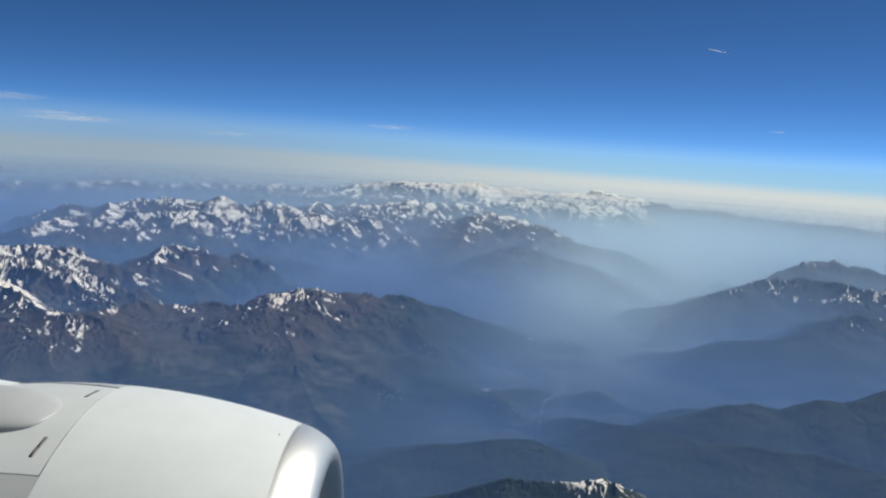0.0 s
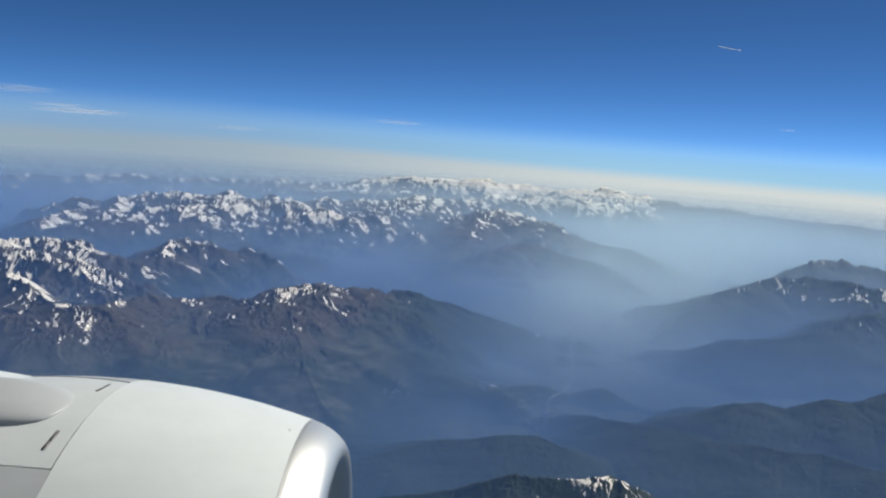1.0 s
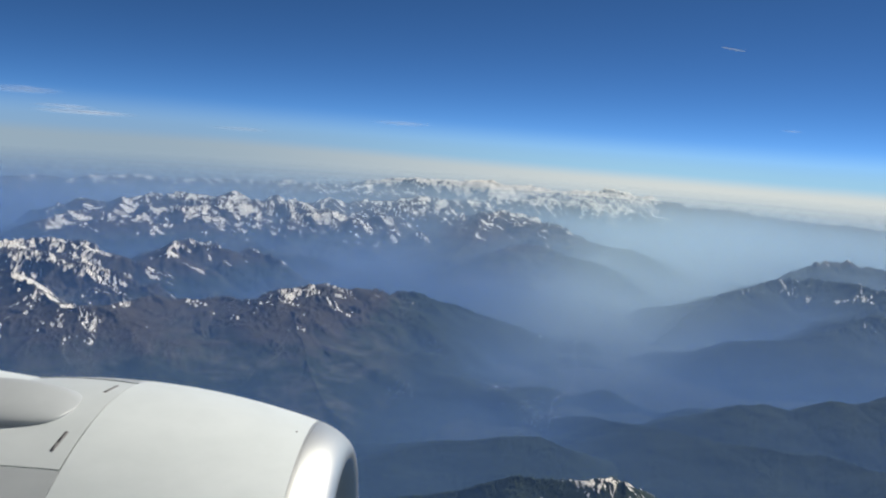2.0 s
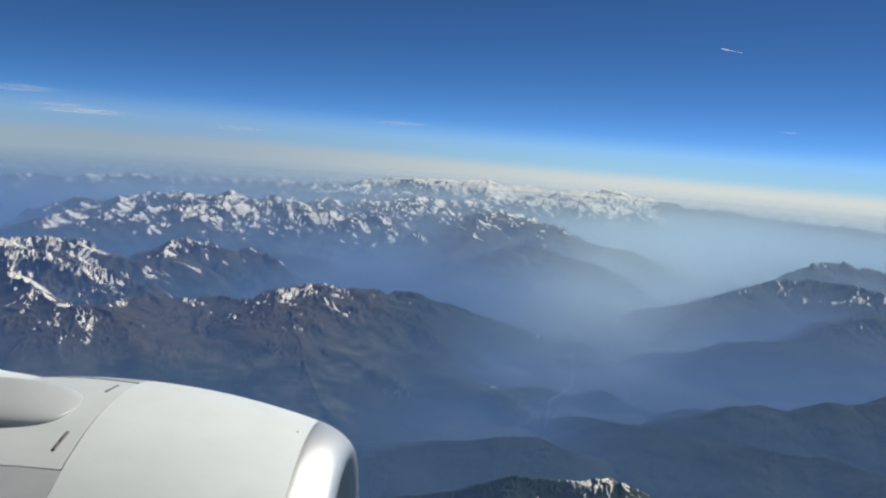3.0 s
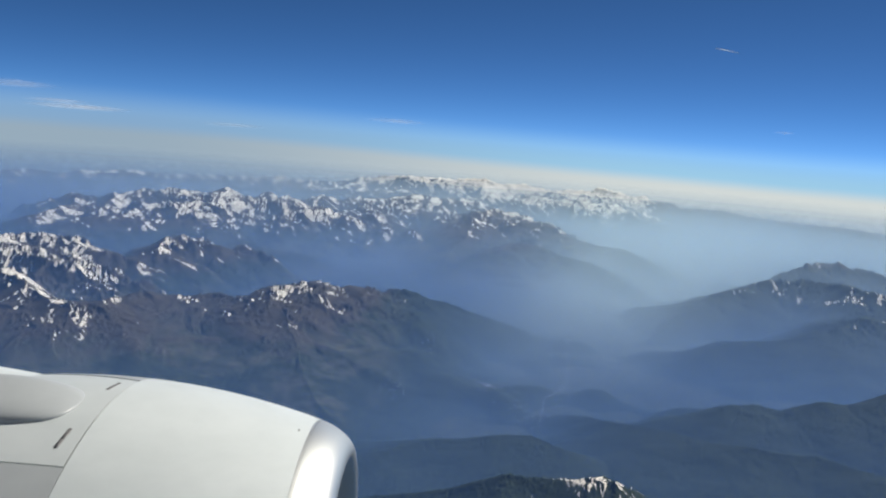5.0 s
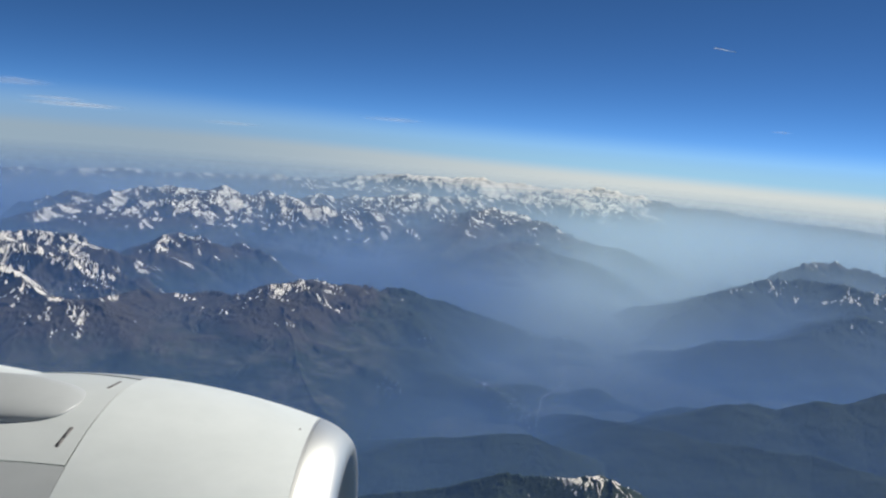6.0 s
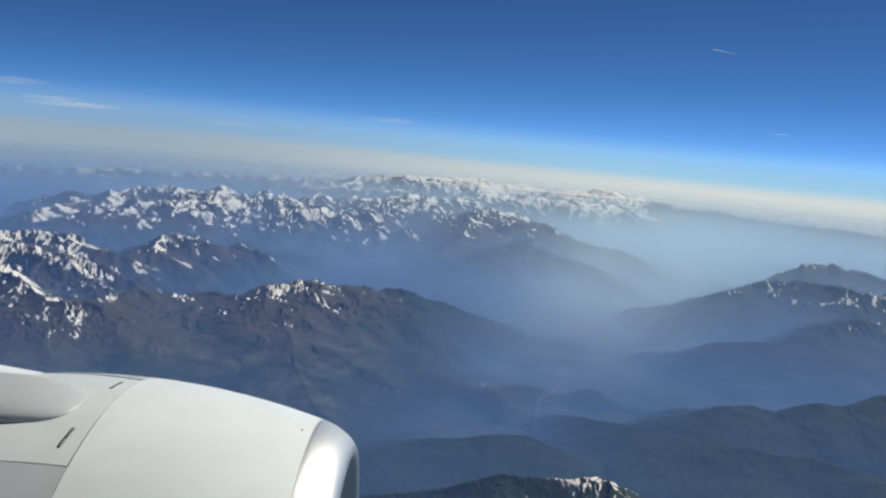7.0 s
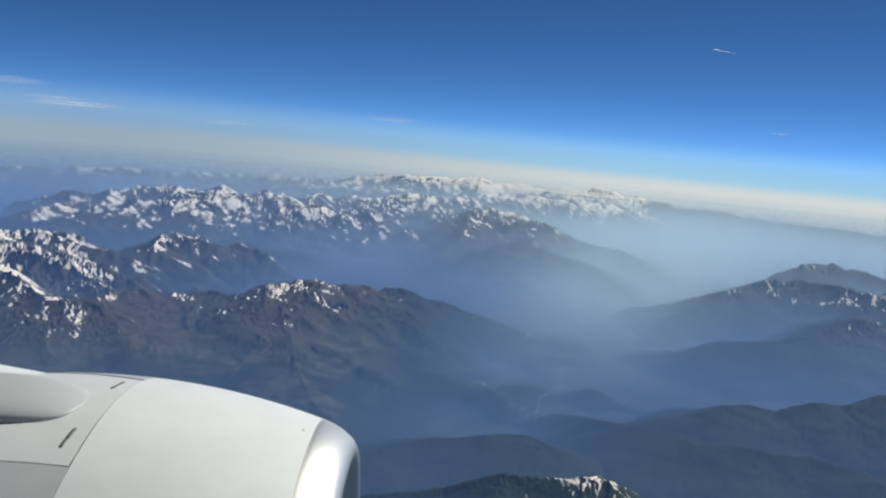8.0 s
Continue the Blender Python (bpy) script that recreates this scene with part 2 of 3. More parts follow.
ridge("mid_spur2", 0.26,
      (-8.4, 31.1, 2.3), (-8.0, 27.4, 1.9), (-7.2, 25.4, 1.5), (-6.0, 23.4, 1.1))
ridge("left_near", 0.5,
      (-20.3, 32.7, 2.8), (-16.2, 30.2, 2.8), (-13.8, 27.5, 2.8), (-12.4, 26.0, 2.7), (-11.2, 25.5, 2.5), (-11.0, 25.5, 2.0), (-10.4, 24.8, 1.4))
ridge("left_snow", 0.5,
      (-21.6, 34.8, 2.8), (-19.2, 35.7, 2.8), (-19.1, 38.5, 3.0), (-17.8, 38.4, 2.9), (-16.2, 37.3, 2.7), (-14.8, 36.9, 2.6), (-13.5, 36.8, 2.4))
ridge("left_snow2", 0.5,
      (-14.1, 37.1, 2.4), (-13.0, 38.6, 2.6), (-13.8, 42.3, 2.8), (-13.3, 43.5, 2.8), (-11.6, 42.0, 2.5), (-10.0, 42.5, 2.1))
ridge("main_a", 0.5,
      (-25.8, 51.9, 2.3), (-25.4, 56.6, 2.55), (-23.8, 58.3, 2.34), (-26.2, 67.0, 2.78), (-24.8, 68.7, 2.9), (-20.9, 66.8, 2.73), (-18.3, 65.5, 2.91))
ridge("main_b", 0.5,
      (-19.6, 67.2, 1.7), (-19.3, 69.4, 2.36), (-19.0, 73.6, 3.48), (-17.4, 73.0, 2.78), (-15.0, 71.4, 2.21), (-14.2, 75.7, 2.97), (-12.7, 76.0, 2.7), (-11.5, 77.2, 3.25), (-9.5, 77.4, 2.75), (-7.5, 78.6, 2.83))
ridge("main_c", 0.5,
      (-15.7, 57.9, 1.78), (-14.9, 61.2, 2.16), (-12.7, 60.7, 2.16), (-10.3, 61.1, 2.1), (-8.8, 65.4, 2.64), (-6.4, 63.7, 2.08), (-4.0, 65.9, 2.39))
ridge("main_e", 0.5,
      (-10.0, 77.4, 2.4), (-7.3, 79.7, 2.89), (-5.1, 82.8, 2.87), (-3.0, 84.9, 3.32), (-0.1, 86.0, 3.07), (2.3, 86.0, 3.14), (4.0, 85.9, 3.05))
ridge("main_f", 0.35,
      (-22.3, 51.3, 2.25), (-20.0, 53.4, 2.51), (-18.3, 54.0, 2.21), (-16.9, 55.5, 2.29), (-14.6, 54.1, 1.84), (-12.7, 52.5, 1.6), (-10.4, 49.9, 1.47), (-7.9, 49.4, 1.29))
ridge("centre", 0.34,
      (-0.4, 50.0, 0.39), (0.6, 54.0, 1.52), (1.8, 60.0, 2.51), (2.7, 65.9, 3.12), (4.4, 71.9, 3.37), (6.5, 67.7, 2.81), (8.6, 65.4, 2.28), (11.1, 64.0, 1.95), (13.9, 62.5, 1.7), (14.5, 56.2, 1.37))
ridge("centre_low", 0.32,
      (-1.3, 48.0, 0.31), (0.6, 50.0, 1.17), (3.2, 53.9, 1.92), (5.2, 56.8, 2.31), (7.4, 55.5, 2.05), (10.1, 53.1, 1.47), (11.0, 48.8, 1.15))
ridge("far_a", 0.5,
      (-14.9, 98.9, 2.23), (-14.0, 107.1, 2.66), (-11.0, 113.5, 3.04), (-8.1, 115.7, 4.12), (-7.0, 115.8, 4.21), (-5.7, 115.9, 3.51), (-1.1, 118.0, 3.64), (2.9, 118.0, 4.67), (6.1, 117.8, 4.6))
ridge("far_b", 0.5,
      (5.1, 111.9, 3.56), (8.5, 117.7, 4.23), (11.8, 119.4, 4.2), (16.1, 120.9, 3.66), (19.7, 122.4, 3.47), (23.0, 122.9, 4.46), (25.2, 121.4, 4.21), (27.2, 118.9, 3.19), (28.7, 114.5, 2.38))
ridge("far_low", 0.3,
      (24.4, 109.3, 2.6), (31.0, 111.8, 3.0), (37.9, 111.8, 3.1), (40.6, 108.7, 2.6), (44.0, 106.2, 2.6), (48.4, 103.2, 2.7), (52.4, 99.0, 2.5), (59.0, 95.2, 2.7))
ridge("far_left", 0.4,
      (-53.9, 84.2, 1.9), (-49.3, 91.6, 2.1), (-48.6, 96.4, 2.4), (-45.4, 98.0, 2.1), (-43.4, 101.1, 2.4), (-40.0, 104.6, 2.6), (-35.5, 106.2, 2.3), (-31.5, 109.6, 2.7), (-26.6, 110.9, 2.6), (-20.8, 112.1, 2.9), (-15.6, 112.9, 2.8))
ridge("far_shelf", 0.5,
      (5.6, 91.8, 1.93), (10.5, 97.4, 2.46), (15.3, 98.8, 3.02), (19.6, 100.1, 2.81), (22.1, 95.5, 2.0))


def ridge_height(crest, steep, x, y, warp):
    """Height of one ridge: its crest line, falling to both sides in spurs."""
    best = np.full(x.shape, -9.0)
    for (ax, ay, ah), (bx, by, bh) in zip(crest, crest[1:]):
        dx, dy = bx - ax, by - ay
        f = np.clip(((x - ax) * dx + (y - ay) * dy) / (dx * dx + dy * dy + 1e-9), 0, 1)
        away = np.hypot(x - ax - f * dx, y - ay - f * dy)
        far_side = 1 + 0.9 * np.clip((y - ay - f * dy) / (away + 0.3), 0, 1)     # the far slopes are the steeper ones
        best = np.maximum(best, ah + (bh - ah) * f - steep * far_side * away * warp / (1 + 0.02 * away))
    return best


def valley(x, y):
    return 0.42 + 0.10 * lattice(x / 9, y / 9, 40) + 0.05 * lattice(x / 2.5, y / 2.5, 41)


# Mountain groups in km: centre to the right and ahead, half-widths, height of the tops.
GROUPS = [
    (-16, 68, 14, 13, 2.65), (-3, 76, 12, 11, 2.6), (-20, 60, 7, 6, 2.2), (-18.5, 35.5, 7.5, 6.5, 2.6), (-13, 42, 4.5, 3.5, 2.0),
    (5, 70, 6, 8, 2.9), (12, 100, 14, 9, 3.1), (-12, 104, 16, 9, 2.3),
    (22, 118, 12, 8, 3.9),   (0, 118, 14, 6, 4.2),
]


def relief(x, y):
    """Height of the mountains in km, and which ridge each place belongs to."""
    wx = x + 0.55 * lattice(x / 3.0, y / 3.0, 11) + 0.25 * lattice(x / 1.2, y / 1.2, 12)
    wy = y + 0.55 * lattice(x / 3.0, y / 3.0, 13) + 0.25 * lattice(x / 1.2, y / 1.2, 14)
    warp = 1 + 0.45 * lattice(x / 4.0, y / 4.0, 15) + 0.25 * lattice(x / 1.6, y / 1.6, 16)
    top, owner = np.full(x.shape, -9.0), np.zeros(x.shape, int)
    for i, (steep, crest) in enumerate(RIDGES.values()):
        px, py = [c[0] for c in crest], [c[1] for c in crest]
        near = (x > min(px) - 12) & (x < max(px) + 12) & (y > min(py) - 12) & (y < max(py) + 12)
        h = np.full(x.shape, -9.0)
        h[near] = ridge_height(crest, steep, wx[near], wy[near], warp[near])
        owner[h > top] = i
        top = np.maximum(top, h)
    alps = np.full(x.shape, -9.0)
    for cx, cy, rx, ry, tall in GROUPS:
        q = np.hypot((wx - cx) / rx, (wy - cy) / ry)
        alps = np.maximum(alps, tall * (1 - np.clip(q - 0.35, 0, 9) ** 2 * 0.9))
    r = worn(x + 0.5 * lattice(x / 6, y / 6, 17), y + 0.5 * lattice(x / 6, y / 6, 18), 5.6, 6, 20)
    amount = np.clip((top - 1.2) / 1.2, 0, 1)
    broad = 1 - 0.45 * np.clip((y - 88) / 14, 0, 1)       # the far massif is broad and smooth
    peaks = alps + broad * (1.5 * r - 1.43 + 0.55 * lattice(x / 9, y / 7, 33))
    cap = 2.8 + 1.1 * np.clip((y - 88) / 14, 0, 1)
    peaks = np.minimum(peaks, cap + 0.5 * (peaks - cap))          # the crest lines alone make the highest summits
    return np.maximum(top + amount * 0.35 * (r - 0.9), peaks), owner


def carve(h, a, r, x, y):
    """Cuts gullies into the heights h on the sheet of turns a and reaches r. Also gives how far the broad slopes face the sun's side."""
    def gradient(f):
        fr, fa = np.gradient(f, r, a)
        fa = fa / r[:, None]
        sa, ca = np.sin(a)[None, :], np.cos(a)[None, :]
        return fr * sa + fa * ca, fr * ca - fa * sa
    gx, gy = gradient(h)
    ax, ay = -gy / 0.30, gx / 0.30
    steep = np.hypot(ax, ay)
    ax, ay = (v / np.maximum(steep, 1e-6) * np.minimum(steep, 1.3) for v in (ax, ay))
    strength = np.clip((h - 0.95) / 1.4, 0.05, 1.4) * np.clip(steep, 0.15, 1) * np.clip((y - 8) / 26, 0.3, 1) * (1 - 0.6 * np.clip((x - 3) / 2, 0, 1) * np.clip((34 - y) / 6, 0, 1))
    size = 0.62 - 0.1 * np.clip((y - 46) / 14, 0, 1)      # smaller in the inner ranges
    cut, dx, dy, amp, f = 0.0, 0.0, 0.0, 0.25, 1 / 3.2
    for i in range(4):
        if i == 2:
            sun_side = -gradient(h + cut * strength * size)[0]
        g, vx, vy = gullies(x * f, y * f, ax - dy * 0.25, ay + dx * 0.25, 60 + i)
        cut = cut + g * amp
        dx, dy = dx + vx * 0.6 ** i, dy + vy * 0.6 ** i
        amp *= 0.40 if i < 2 else 0.3
        f *= 1.9
    return h + cut * strength * size - 0.05 * strength, np.clip(sun_side, -0.6, 0.6)


def polar_sheet(turns, reach):
    a, r = np.meshgrid(turns, reach)
    return np.sin(a) * r, np.cos(a) * r


def on_earth(x, y, h):
    """Model place of a point at x, y km and h km over the curved sea."""
    return np.stack([x, y, h - (x * x + y * y) / (2 * 6371)], -1) * KM


def faces_of(rows, cols, keep=None):
    i = (np.arange(rows - 1)[:, None] * cols + np.arange(cols - 1)).ravel()
    f = np.stack([i, i + cols, i + cols + 1, i + 1], 1)
    return f if keep is None else f[keep]


def sheet_mesh(name, points, faces, material, **fields):
    used, faces = np.unique(faces, return_inverse=True)
    faces = faces.reshape(-1, 4)
    me = bpy.data.meshes.new(name)
    me.vertices.add(len(used))
    me.vertices.foreach_set("co", points.reshape(-1, 3)[used].ravel())
    me.loops.add(faces.size)
    me.loops.foreach_set("vertex_index", faces.ravel().astype(np.int32))
    me.polygons.add(len(faces))
    me.polygons.foreach_set("loop_start", np.arange(0, faces.size, 4, dtype=np.int32))
    me.update(calc_edges=True)
    me.validate()
    me.polygons.foreach_set("use_smooth", np.ones(len(me.polygons), bool))
    for field, values in fields.items():
        me.attributes.new(field, "FLOAT", "POINT").data.foreach_set("value", values.ravel()[used].astype(np.float32))
    me.materials.append(material)
    return new(name, me)


# ground: the valley floors, one sheet to the horizon
turns = np.radians(np.concatenate([np.arange(-180, -40, 4.0), np.arange(-40, 40, 0.35), np.arange(40, 180.1, 4.0)]))
reach = np.geomspace(0.4, 153, 260)
gx, gy = polar_sheet(turns, reach)
gh = valley(gx, gy)
ground = sheet_mesh("ground", on_earth(gx, gy, gh), faces_of(*gx.shape), TERRAIN, elevation=gh, snowline=9 + 0 * gh, treeline=2.15 + 0 * gh)
tagged(ground, "hazy green and brown alpine valley floors far below", "ground", kind="structure")

turns = np.radians(np.linspace(-33, 33, 1250))
reach = np.geomspace(11.5, 135, 1060)
mx, my = polar_sheet(turns, reach)
mh, owner = relief(mx, my)
broad = mh
mh, sun_side = carve(mh, turns, reach, mx, my)
mp = on_earth(mx, my, mh)
# the snow lies lower in the inner ranges
inner = np.clip((my - 46) / 14, 0, 1)
west = np.clip((-mx - 10.5) / 3, 0, 1)
east = np.clip((mx - 15) / 3, 0, 1) * np.clip((my - 36) / 4, 0, 1) * (1 - inner)
rim = np.clip((-mx - 12) / 8, 0, 1) * np.clip((my - 88) / 8, 0, 1)
close = np.clip((17.5 - my) / 1.5, 0, 1) * np.clip((mx - 2.1) / 0.5, 0, 1)
massif = np.clip((my - 92) / 8, 0, 1) * np.clip((mx + 4) / 8, 0, 1)
dusted = np.exp(-((mx + 6.1) ** 2 + (my - 29.8) ** 2) / 8)
snowline = -1.05 * dusted - 1.1 * close - 0.2 * rim - 0.75 * massif + 0.5 * east + 4.15 - 0.85 * inner - 0.66 * west * (1 - inner)
snowline += 0.5 * np.clip((mx + 11) / 1, 0, 1) * np.clip((40 - my) / 3, 0, 1) * np.clip((14 - mx) / 2, 0, 1)        # the brown ridge and the near hills
snowline += 2.0 * np.clip((mx - 27) / 3, 0, 1) * np.clip((my - 80) / 4, 0, 1)
snowline += 0.7 * np.clip((mx - 1) / 1.5, 0, 1) * np.clip((15 - mx) / 2, 0, 1) * np.clip((my - 48) / 3, 0, 1) * np.clip((76 - my) / 4, 0, 1)
snowline -= 2.9 * np.exp(-(((mx - 20.2) / 2.4) ** 2 + ((my - 41.4 + 0.6 * (mx - 20.2)) / 1.2) ** 2))      # a snowy bowl under the dark summit
snowline -= 1.9 * np.exp(-((mx - 3.25) / 0.28) ** 2 - ((my - 14.35) / 0.35) ** 2) + 1.2 * np.exp(-((mx - 2.5) / 0.3) ** 2 - ((my - 14.4) / 0.3) ** 2)      # two bright drifts on the near crest
snowline += 0.9 * np.clip((mx - 17) / 2, 0, 1) * np.clip((my - 47) / 2, 0, 1) * np.clip((66 - my) / 4, 0, 1)       # the blue ridge behind is bare
snowline += 0.3 * np.clip((mx + 4.3) / 1.5, 0, 1) * np.clip((12 - mx) / 2, 0, 1) * np.clip((my - 24) / 3, 0, 1) * (1 - inner)      # bare east end of the brown ridge
# dark woods climb higher on near hills; on eastern slopes they are painted shade
treeline = 1.45 + 1.0 * np.clip((mx + 3.2) / 2.5, 0, 1) * np.clip((50 - my) / 6, 0, 1) + 0.8 * np.clip((mx - 5) / 3, 0, 1) * np.clip((60 - my) / 6, 0, 1) + 0.7 * np.clip((22 - my) / 3, 0, 1)
rows, cols = mx.shape


def land(x, y):
    """Height of the land at x, y km."""
    i = np.clip(np.searchsorted(reach, np.hypot(x, y)), 0, rows - 1)
    j = np.clip(np.searchsorted(turns, np.arctan2(x, y)), 0, cols - 1)
    return max(float(mh[i, j]), float(valley(np.array([x]), np.array([y]))[0]))


high = mh > valley(mx, my) - 0.06
cell_high = (high[:-1, :-1] | high[1:, :-1] | high[:-1, 1:] | high[1:, 1:]).ravel()
cell_owner = owner[:-1, :-1].ravel()
LABELS = {
    "near_snow": "dark nearby ridge with small bright snow patches",
    "near_hill": "dark wooded foothill beside the valley",
    "right_low": "dark blue wooded ridge in shade",
    "right_low2": "dark wooded ridge with a rounded crest",
    "right_big": "large dark mountain with snow streaks near its top",
    "right_big_foot": "wooded lower flank of the large dark mountain",
    "right_back": "pale blue rocky ridge behind the dark mountain",
    "mid_ridge": "brown mountain ridge with a snow-dusted rocky summit",
    "mid_left": "brown grassy ridge with snow patches",
    "mid_spur": "brown and green spur running down to the valley",
    "mid_spur2": "dark spur between two side valleys",
    "left_near": "rocky crest streaked with bright snow",
    "left_snow": "jagged snow-streaked mountain group",
    "left_snow2": "small snowy mountain group behind a side valley",
    "main_a": "snowy peaks of the main range in blue haze",
    "main_b": "sharp snow-covered summits of the main range",
    "main_c": "dark rocky lower peaks of the snowy range",
    "main_e": "snowfields and rock faces of the main range",
    "main_f": "dark blue forested slopes below snowy peaks",
    "centre": "hazy dark mountain with a few snow streaks",
    "centre_low": "hazy blue wooded mountain flank",
    "far_a": "distant pale blue jagged peaks",
    "far_b": "distant broad snow-covered massif",
    "far_low": "distant low blue ridge fading into haze",
    "far_left": "very distant snowy range fading into haze",
    "far_shelf": "distant snowfields before the white massif",
}


def loose_cells(owners):
    """Marks the cells that are cut off from the largest piece of their own ridge. owners: -1 for no ridge."""
    root, size, mine, spans, above = [], [], [], [], []

    def find(k):
        while root[k] != k:
            root[k] = root[root[k]]
            k = root[k]
        return k

    for row in owners:
        cuts = np.concatenate([[0], np.nonzero(np.diff(row))[0] + 1, [len(row)]])
        runs = []
        for a, b in zip(cuts[:-1].tolist(), cuts[1:].tolist()):
            if row[a] < 0:
                continue
            k = len(root)
            root.append(k)
            size.append(b - a)
            mine.append(int(row[a]))
            runs.append((a, b, k))
            for a2, b2, k2 in above:
                if a2 < b and b2 > a and mine[k2] == mine[k]:
                    p, q = find(k), find(k2)
                    if p != q:
                        root[p] = q
                        size[q] += size[p]
        spans.append(runs)
        above = runs
    best = {}
    for k in range(len(root)):
        if root[k] == k and size[k] > size[best.get(mine[k], k)]:
            best[mine[k]] = k
        elif root[k] == k:
            best.setdefault(mine[k], k)
    out = np.zeros(owners.shape, bool)
    for i, runs in enumerate(spans):
        for a, b, k in runs:
            out[i, a:b] = find(k) != best[mine[k]]
    return out


loose = loose_cells(np.where(cell_high, cell_owner, -1).reshape(rows - 1, cols - 1)).ravel()
for i, name in enumerate(RIDGES):
    keep = np.nonzero(cell_high & (cell_owner == i) & ~loose)[0]
    if len(keep):
        ob = sheet_mesh("mountain_ridge", mp, faces_of(rows, cols, keep), TERRAIN, elevation=mh, broad=broad, sun_side=sun_side, snowline=snowline, treeline=treeline)
        tagged(ob, LABELS[name], "mountain", "mountain ridges")
hills = sheet_mesh("foothills", mp, faces_of(rows, cols, np.nonzero(cell_high & loose)[0]), TERRAIN, elevation=mh, broad=broad, sun_side=sun_side, snowline=snowline, treeline=treeline)
tagged(hills, "scattered low wooded hills between the mountain ridges", "hills", kind="stuff")

# ---- the air ----
def shell(name, height, material, label):
    t = np.radians(np.arange(-180, 180.1, 3.0))
    r = np.geomspace(1.0, 152, 70)
    x, y = polar_sheet(t, r)
    ob = sheet_mesh(name, on_earth(x, y, height + 0 * x), faces_of(*x.shape), material)
    ob.visible_shadow = False
    return tagged(ob, label, "haze", "layers of " + name, "stuff")


LAYERS = 28
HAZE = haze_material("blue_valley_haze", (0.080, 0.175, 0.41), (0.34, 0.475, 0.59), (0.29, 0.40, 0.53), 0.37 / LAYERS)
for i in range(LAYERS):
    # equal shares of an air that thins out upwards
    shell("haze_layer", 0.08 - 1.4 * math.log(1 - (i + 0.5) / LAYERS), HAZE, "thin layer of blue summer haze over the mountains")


def horizon_haze():
    """A glowing backdrop for the sea of haze where land and sky meet, 127 km off: grey-blue, painted cream towards the
    sun, thinning out upwards.
    """
    m = Mat("horizon_haze_glow")
    m.tree.nodes.remove(m.bsdf)
    here = m.node("NewGeometry").outputs["Position"]
    xyz = m.node("SeparateXYZ")
    m.put(here, xyz.inputs[0])
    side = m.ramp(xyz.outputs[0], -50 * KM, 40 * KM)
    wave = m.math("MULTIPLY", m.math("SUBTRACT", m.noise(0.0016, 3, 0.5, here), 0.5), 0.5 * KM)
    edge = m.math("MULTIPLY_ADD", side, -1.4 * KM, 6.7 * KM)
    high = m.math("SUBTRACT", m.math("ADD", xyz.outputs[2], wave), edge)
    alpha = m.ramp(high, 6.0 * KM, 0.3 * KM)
    # the haze light is given off by the backdrop itself
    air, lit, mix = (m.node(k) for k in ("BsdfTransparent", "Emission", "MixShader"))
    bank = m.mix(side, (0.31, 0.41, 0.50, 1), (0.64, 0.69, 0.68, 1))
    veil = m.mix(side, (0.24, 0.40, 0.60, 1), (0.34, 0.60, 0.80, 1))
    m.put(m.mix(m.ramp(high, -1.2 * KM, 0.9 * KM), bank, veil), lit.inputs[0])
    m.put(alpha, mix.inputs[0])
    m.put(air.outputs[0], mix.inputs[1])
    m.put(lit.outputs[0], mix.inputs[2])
    m.put(mix.outputs[0], m.out.inputs[0])
    t = np.radians(np.arange(-180, 180.1, 2.0))
    z = np.linspace(-5, 15.5, 13)
    tt, zz = np.meshgrid(t, z)
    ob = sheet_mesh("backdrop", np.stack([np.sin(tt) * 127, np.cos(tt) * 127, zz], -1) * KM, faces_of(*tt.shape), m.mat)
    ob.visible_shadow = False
    return tagged(ob, "glowing backdrop of pale cream and grey haze, far horizon", "haze", kind="structure")


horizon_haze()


# ---- the engine, about life-size, shaped to fit the camera's view ----
def part(name, bm, material, parent, label=""):
    me = bpy.data.meshes.new(name)
    bmesh.ops.recalc_face_normals(bm, faces=bm.faces)
    bm.to_mesh(me)
    bm.free()
    for p in me.polygons:
        p.use_smooth = True
    me.materials.append(material)
    ob = new(name, me)
    ob.parent = parent
    return tagged(ob, label)


LIP_S, LIP_R, EDGE_R, SEAM_S, SEAM_R, TAIL_S = 0.1342, 0.9518, 0.8443, 0.786, 1.05, 2.3
PANEL_LOW = 24.6


def cowl_radius(s):
    u = (s - LIP_S) / (SEAM_S - LIP_S)
    return LIP_R + (SEAM_R - LIP_R) * u + 0.0194 * 4 * u * (1 - u)


def panel_top(s):
    return -9.6 - (s - SEAM_S) * 12.4


def around(s, r, turn):
    """Place on the engine: s behind the lip's edge, r from the axis, turn in degrees from the top towards the cabin."""
    return Vector((-s, -r * math.sin(radians(turn)), r * math.cos(radians(turn))))


def patch(stations, turns, radius, turned_in=0.014, closed=False):
    """A piece of skin, with a rim turned inwards all round so that it has an edge."""
    bm = bmesh.new()
    grid = [[(s, a) for a in turns(s)] for s in stations]

    def vert(s, a, inset=0.0):
        return bm.verts.new(around(s, radius(s, a) - inset, a))

    skin = [[vert(*p) for p in row] for row in grid]
    for r0, r1 in zip(skin, skin[1:]):
        n = len(r0)
        for j in range(n if closed else n - 1):
            bm.faces.new((r0[j], r0[(j + 1) % n], r1[(j + 1) % n], r1[j]))
    borders = [grid[0] + grid[0][:1], grid[-1] + grid[-1][:1]] if closed else [grid[0], grid[-1], [r[0] for r in grid], [r[-1] for r in grid]]
    for line in borders:
        top, low = [vert(*p) for p in line], [vert(*p, turned_in) for p in line]
        for j in range(len(line) - 1):
            bm.faces.new((top[j], low[j], low[j + 1], top[j + 1]))
    return bm


